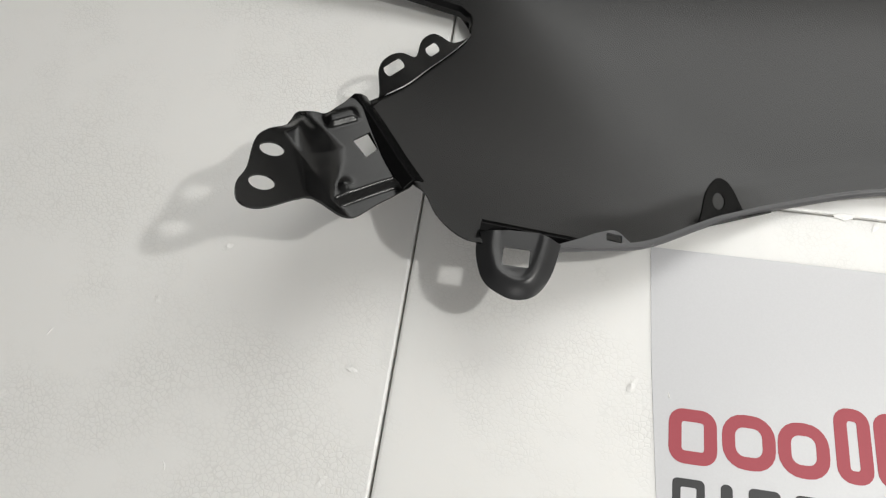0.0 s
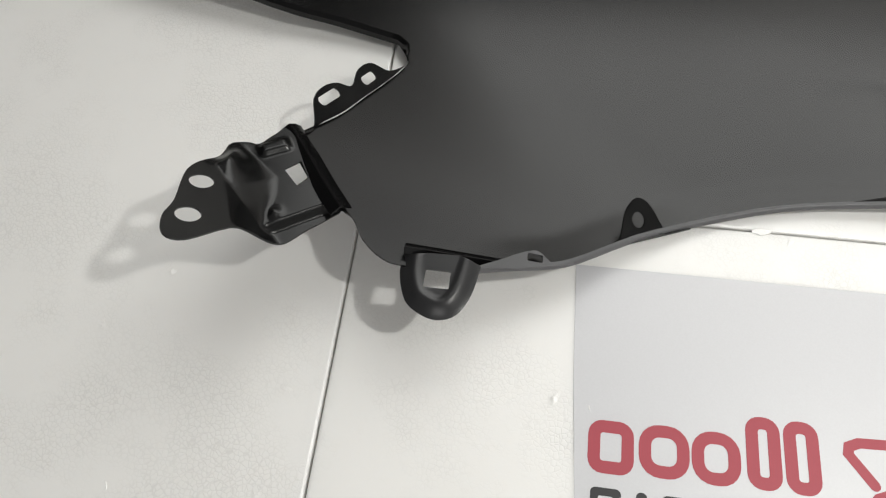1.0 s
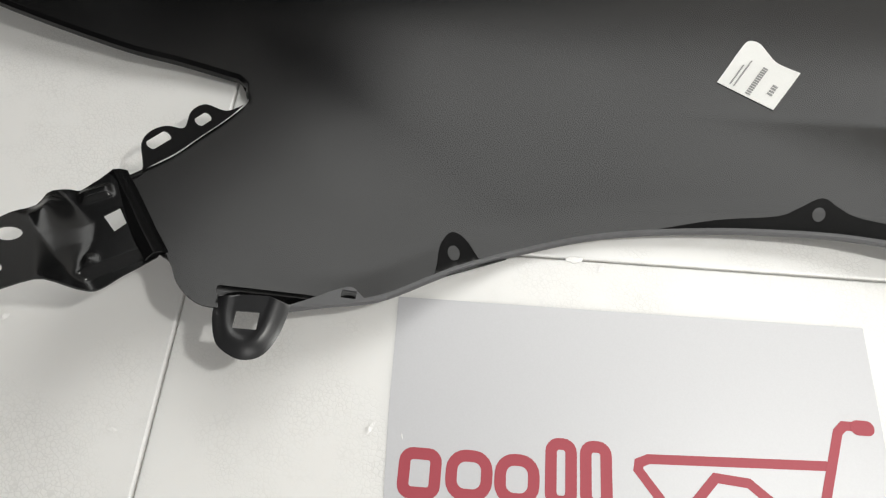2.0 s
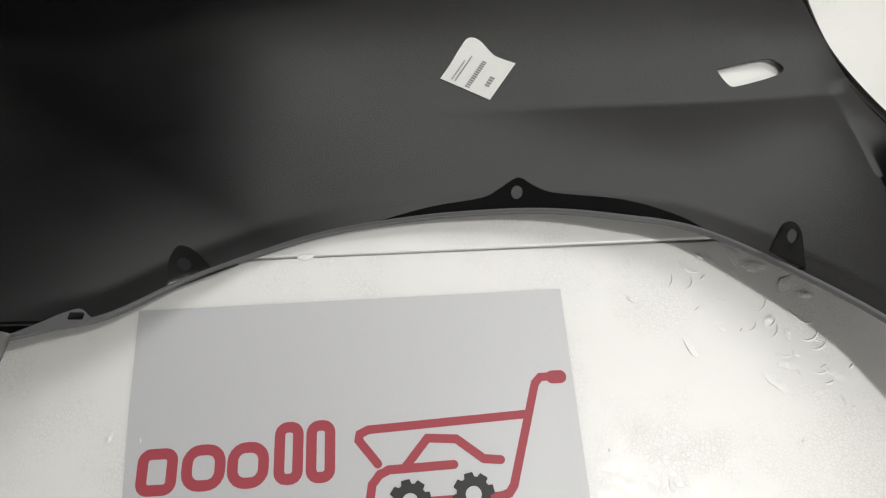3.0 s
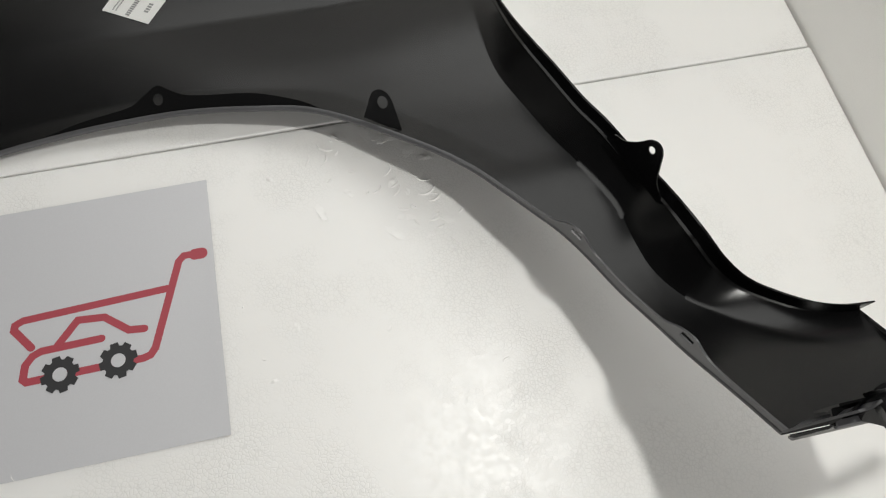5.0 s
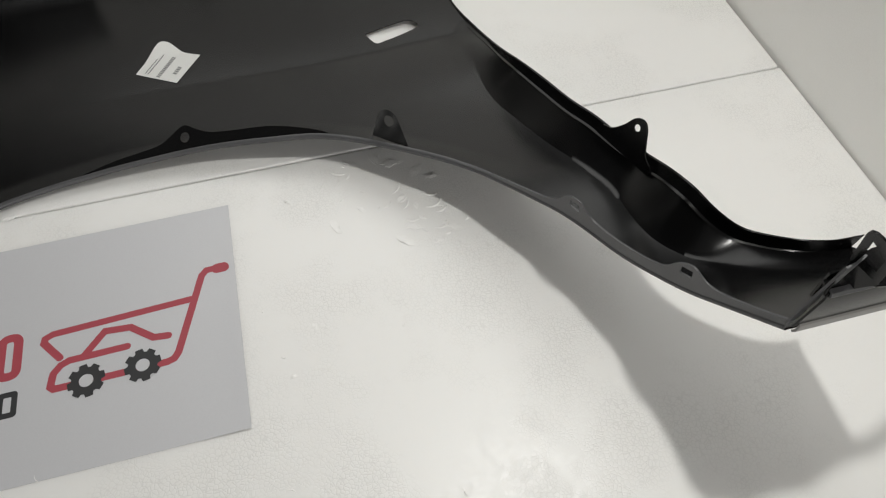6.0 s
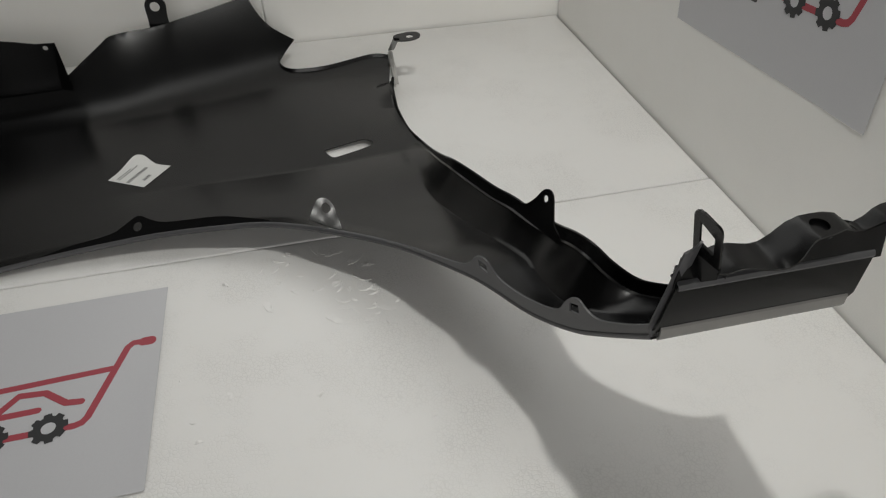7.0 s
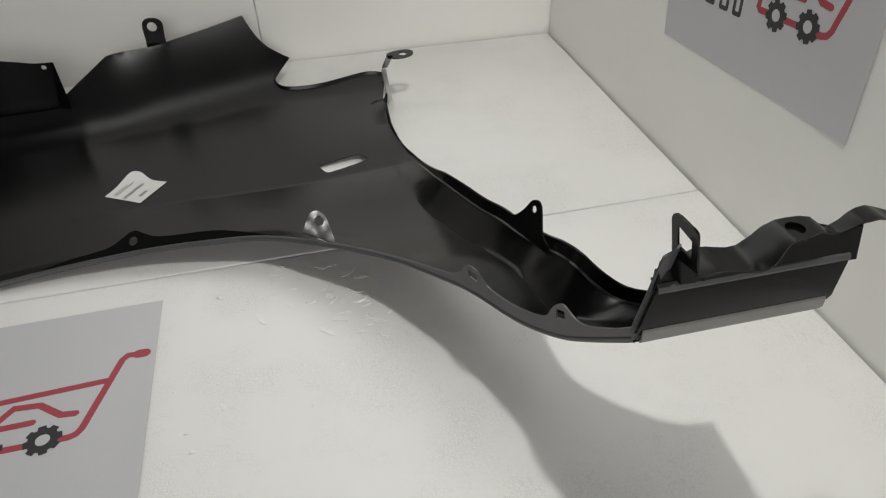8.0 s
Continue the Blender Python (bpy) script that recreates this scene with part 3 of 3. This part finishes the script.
# turned tip flange, its reflection of the white wall put into the colour
part("tip_edge", loft([[Vector((0.6645 - 0.0045 * u + dx, 0.604 - 0.082 * u, 0.017 - 0.009 * u + dz)) for dx, dz in ((0, -0.002), (0.0006, 0.0014), (0.0028, 0.0020), (0.0052 - 0.0012 * u, 0.0006))] for u in (0, 0.25, 0.5, 0.75, 1)]), GLINT, fender, "turned strip along the tip, white reflection painted pale")
part("ear_strap", loft([[Vector((0.664 + 0.004 * j, 0.600 - 0.058 * u, 0.022 + 0.04 * u)) for j in range(3)] for u in (0, 0.3, 0.6, 0.8, 1.0)]), COAT, fender)

part("cutout_flange", loft([[Vector((p.x, p.y + 0.001 + 0.35 * h, skin_height(p.x, p.y) - 0.0005 + h)) for p in UCUT[7:]] for h in (0.0045, 0.0025, 0.0)]), COAT, fender)

# headlamp arm with two slots
arm_edge = along([(-0.086, 0.2445), (-0.0755, 0.256), (-0.0775, 0.273), (-0.074, 0.284), (-0.0675, 0.292), (-0.0595, 0.2965), (-0.0575, 0.310), (-0.051, 0.3195), (-0.040, 0.3225), (-0.031, 0.334)], 5)
arm_root = along([(-0.031, 0.334), (-0.039, 0.317), (-0.052, 0.294), (-0.064, 0.272), (-0.086, 0.2435)], 4)

ARM_ROOT = np.array([tuple(p) for p in arm_root])


def arm_place(x, y):
    d = nearest(ARM_ROOT, x, y)[0]
    return (x, y, base_height(x, y) + 0.002 + 0.95 * d)


plate("headlamp_arm", flat(arm_edge) + flat(arm_root)[1:], [flat(turned(rounded(-0.0085, -0.0024, 0.0085, 0.0024, 0.0023), pose(-0.0700, 0.2800, 0, 0, 0, 60))), flat(turned(rounded(-0.0060, -0.0024, 0.0060, 0.0024, 0.0023), pose(-0.0510, 0.3085, 0, 0, 0, 60)))], arm_place, "scalloped flange with two slots", 0.003)

# edge of the long hood-side strip
srow = [Vector((p.x, p.y, base_height(p.x, p.y))) for p in STRIP] + [Vector((-0.032, 0.350, base_height(-0.032, 0.350))), Vector((-0.030, 0.341, base_height(-0.030, 0.341)))]
part("strip_edge", loft([[v + Vector((0.001, 0.003, 0.006)) for v in srow], [v + Vector((0, 0.0005, 0.004)) for v in srow], srow]), COAT, fender)

# front end bracket
bk = along([(-0.086, 0.229), (-0.064, 0.204), (-0.043, 0.184), (-0.050, 0.172), (-0.060, 0.163), (-0.069, 0.1545), (-0.077, 0.1525), (-0.089, 0.149), (-0.102, 0.132), (-0.111, 0.131), (-0.1165, 0.142), (-0.117, 0.155), (-0.122, 0.180), (-0.117, 0.196), (-0.114, 0.212), (-0.107, 0.215), (-0.100, 0.215), (-0.093, 0.224)], 4, True)


def bracket_place(x, y):
    """A flat plate off the fold, a wall up to a ridge, and the tilted end plate beyond it."""
    dx, dy = x + 0.0645, y - 0.2065
    d, s = -0.72 * dx - 0.69 * dy, -0.69 * dx + 0.72 * dy
    foot = float(np.interp(s, (-0.02, -0.005, 0.004, 0.035), (0.042, 0.027, 0.022, 0.028)))
    crest_ = float(np.interp(s, (-0.02, 0.006, 0.027, 0.036), (0.056, 0.049, 0.036, 0.035)))
    z = 0.0625 + 0.2 * d + 0.0135 * smoothstep(foot, crest_, d) * (1 - 0.75 * smoothstep(0.020, 0.036, s) * smoothstep(0.052, 0.040, d))
    z += 0.60 * max(0.0, d - 0.046)
    z += 0.0015 * math.exp(-(((d - 0.034) / 0.006) ** 2 + ((s - 0.034) / 0.006) ** 2))
    # pressed bead by the upper edge, dimple by the lower one
    bx, by = (x + 0.0905) * 0.85 + (y - 0.214) * 0.52, (x + 0.0905) * -0.52 + (y - 0.214) * 0.85
    z += 0.0026 * smoothstep(0.0062, 0.0018, abs(by)) * smoothstep(0.0105, 0.0060, abs(bx))
    z += 0.0022 * math.exp(-(((x + 0.078) / 0.0030) ** 2 + ((y - 0.170) / 0.0030) ** 2))
    # the lower edge steps down into a flange
    e = 0.518 * (x + 0.081) - 0.855 * (y - 0.163)
    z -= 0.0050 * smoothstep(0.0000, 0.0060, e) * smoothstep(0.055, 0.040, d)
    return (x + 0.001, y + 0.014 - 0.0045 * smoothstep(0.01, 0.06, d), z - 0.012)


plate("end_bracket", flat(bk), [ring(-0.113, 0.1745, 0.0054, 24, 1.0, 1.05), ring(-0.108, 0.1485, 0.0054, 24, 1.0, 1.05), [(-0.081, 0.199), (-0.073, 0.207), (-0.066, 0.196), (-0.071, 0.189)][::-1]], bracket_place, "pressed bracket with two round holes and a square one", 0.0011, SKIN)
edge = [Vector((-0.086, 0.2490, 0)), Vector((-0.068, 0.2265, 0)), Vector((-0.053, 0.2065, 0)), Vector((-0.040, 0.1905, 0))]
side = Vector((0.72, 0.69, 0))
part("bracket_fold", loft([[Vector((p.x, p.y, base_height(p.x, p.y))) + side * d + Vector((0, 0, z)) for p in edge] for d, z in ((-0.0075, 0.0062), (-0.005, 0.0075), (-0.0015, 0.0085), (0.0015, 0.0060), (0.0045, 0.0012))][::-1]), COAT, fender)

# D-shaped mounting tab
dd = along([(-0.0025, 0.170), (-0.002, 0.157), (0.003, 0.143), (0.011, 0.1365), (0.0215, 0.1335), (0.032, 0.1375), (0.039, 0.150), (0.0425, 0.168)], 5) + [Vector((0.03, 0.1715)), Vector((0.015, 0.171))]

DD_RIM = np.array([tuple(p) for p in dd[:36]])


def d_place(x, y):
    d = nearest(DD_RIM, x, y)[0]
    return (x, y, 0.0445 + 0.0058 * smoothstep(-0.002, 0.0095, d) - 0.0012 * smoothstep(0.0085, 0.0125, d))


plate("mounting_tab", flat(dd), [rounded(0.0125, 0.1505, 0.0265, 0.1610, 0.0006, 2)], d_place, "D-shaped tab with a pressed rim and square hole", 0.0018, SATIN)
part("tab_seam", loft([[Vector((-0.001 + 0.0065 * k, 0.1690 + 0.0006 * k + dy, 0.0495 - 0.0022 * k + dz)) for k in range(10)] for dy, dz in ((0.0, 0.0), (0.003, 0.0025), (0.0055, 0.0015), (0.0075, -0.0020))]), COAT, fender)

# the foot: bottom wall, bracket and loop
part("bottom_wall", loft([[Vector((0.692 + 0.20 * max(0.0, z - 0.174) + (0.1075 + e - 0.20 * max(0.0, z - 0.174)) * k / 8, -0.0905 + dy, z)) for k in range(9)] for dy, z, e in ((0.006, 0.2000, 0.0005), (0.0, 0.1985, 0.0005), (-0.0008, 0.1955, 0), (-0.0008, 0.174, -0.001), (0.0, 0.1705, -0.002))]), COAT, fender, "upright wall along the fender's foot")
part("foot_hem", loft([[Vector((0.694 + 0.101 * k / 8, -0.0914 + dy, 0.1702 + dz)) for k in range(9)] for dy, dz in ((-0.0002, 0.0030), (-0.0008, 0.0024), (-0.0008, -0.0025), (0.0006, -0.0050))]), HEM, fender, "pale hem under the foot wall")
part("wall_rim", loft([[Vector((0.6975 + 0.102 * k / 8, -0.0916 + dy, 0.1963 + dz)) for k in range(9)] for dy, dz in ((0.002, 0.0036), (0.0, 0.0032), (-0.0004, 0.0022), (0.0, 0.0012))]), EDGE_SHEEN, fender, "rounded rim along the foot wall")
part("foot_rear_wall", loft([[Vector((0.699 + 0.093 * k / 6, -0.0835, z)) for k in range(7)] for z in (0.2050, 0.198, 0.185)]), COAT, fender)
def wave(x):
    return 0.2098 - 0.0035 * smoothstep(0.722, 0.742, x) + 0.0095 * smoothstep(0.744, 0.763, x) - 0.0045 * smoothstep(0.781, 0.789, x) + 0.0045 * smoothstep(0.789, 0.806, x) - 0.004 * smoothstep(0.812, 0.826, x)


part("foot_gusset", loft([[Vector((0.6980, -0.0872, 0.2128)), Vector((0.7085, -0.0835, 0.2120)), Vector((0.7130, -0.0965, 0.2105))], [Vector((0.6960, -0.0900, 0.1970)), Vector((0.7080, -0.0900, 0.1980)), Vector((0.7180, -0.0905, 0.1980))]]), COAT, fender)
part("bracket_block", loft([[Vector((0.756 + 0.048 * k / 8, -0.0912 + 0.004 * u, 0.1960 + (wave(0.756 + 0.048 * k / 8) - 0.1975) * u)) for k in range(9)] for u in (1, 0.5, 0)]), COAT, fender)
part("bracket_brace", loft([[Vector((0.7195 + 0.003 * k, -0.092 + 0.004 * k, z)) for k in range(2)] for z in (0.2065, 0.199)]), COAT, fender)
plate("foot_bracket", flat(along([(0.712, -0.0975), (0.728, -0.0965), (0.742, -0.0975), (0.751, -0.0985), (0.761, -0.0935), (0.772, -0.0915), (0.785, -0.0885), (0.800, -0.0880), (0.814, -0.0870), (0.826, -0.0830), (0.824, -0.0755), (0.808, -0.0765), (0.791, -0.0810), (0.777, -0.0755), (0.757, -0.0760), (0.738, -0.0790), (0.722, -0.0790), (0.713, -0.0830)], 3, True)), [ring(0.7695, -0.0838, 0.0048, 16)], lambda x, y: (x, y, wave(x) - 0.10 * max(0, -0.092 - y)), "wavy bracket plate with a bolt hole", 0.0035)
part("bolt_plate", sheet(ring(0.7695, -0.0838, 0.0075, 16), (), 0, lambda x, y: (x, y, wave(x) - 0.0022), 0.0012), COAT, fender)
loop = [(0.0, 0.0), (0.0157, 0.0)] + [(0.0157 - 0.0035 * (1 - math.cos(a)) if a < 1.6 else 0.0, 0.0235 + 0.0035 * math.sin(a)) for a in (0.0, 0.4, 0.8, 1.2, 1.57)] + [(0.0060, 0.0290), (0.0030, 0.0290), (0.0008, 0.0275), (0.0, 0.0250)]
plate("clip_loop", loop, [[(0.0036, 0.0095), (0.0120, 0.0070), (0.0122, 0.0185), (0.0036, 0.0230)]], lambda x, y: (0.7075 + 0.287 * x - 0.23 * y, -0.0820 - 0.955 * x - 0.06 * y, 0.2100 + 0.97 * y), "upright loop with a square hole", 0.0035)

# paper label stuck to the skin
lab = [Vector(p) for p in ((0.3210, 0.3910), (0.3342, 0.3833), (0.3473, 0.3757), (0.3605, 0.3680), (0.3688, 0.3803), (0.3772, 0.3927))] + along([(0.3855, 0.4050), (0.3700, 0.4125), (0.3610, 0.4220), (0.3545, 0.4280), (0.3460, 0.4285), (0.3385, 0.4190), (0.3300, 0.4055), (0.3210, 0.3910)], 4)[:-1]


def label_place(x, y):
    lift = 0.006 * smoothstep(0.0, 0.028, (y - 0.408) + 0.25 * (0.352 - x)) 
    return (x, y, skin_height(x, y) + 0.0007 + lift)


sticker = part("sticker", sheet(flat(lab), (), 0.004, label_place, 0.0003), LABEL, fender, "white paper part label with one lifted corner")
rowdir, across = Vector((0.025, 0.039)).normalized(), Vector((0.0385, -0.024)).normalized()
corner = Vector((0.3210, 0.3910))


def text_bars(offset, start, end, height, letters):
    step = (end - start) / letters
    for i in range(letters):
        a = corner + across * offset + rowdir * (start + i * step)
        p = [a, a + rowdir * step * 0.62, a + rowdir * step * 0.62 + across * height, a + across * height]
        part("text_bar", sheet(flat(p), (), 0, lambda x, y: (x, y, label_place(x, y)[2] + 0.0004), 0.0002), LABEL_INK, sticker)


text_bars(0.0080, 0.004, 0.027, 0.0012, 16)
text_bars(0.0110, 0.004, 0.034, 0.0012, 22)
text_bars(0.0215, 0.003, 0.035, 0.0040, 13)
text_bars(0.0350, 0.012, 0.024, 0.0040, 4)
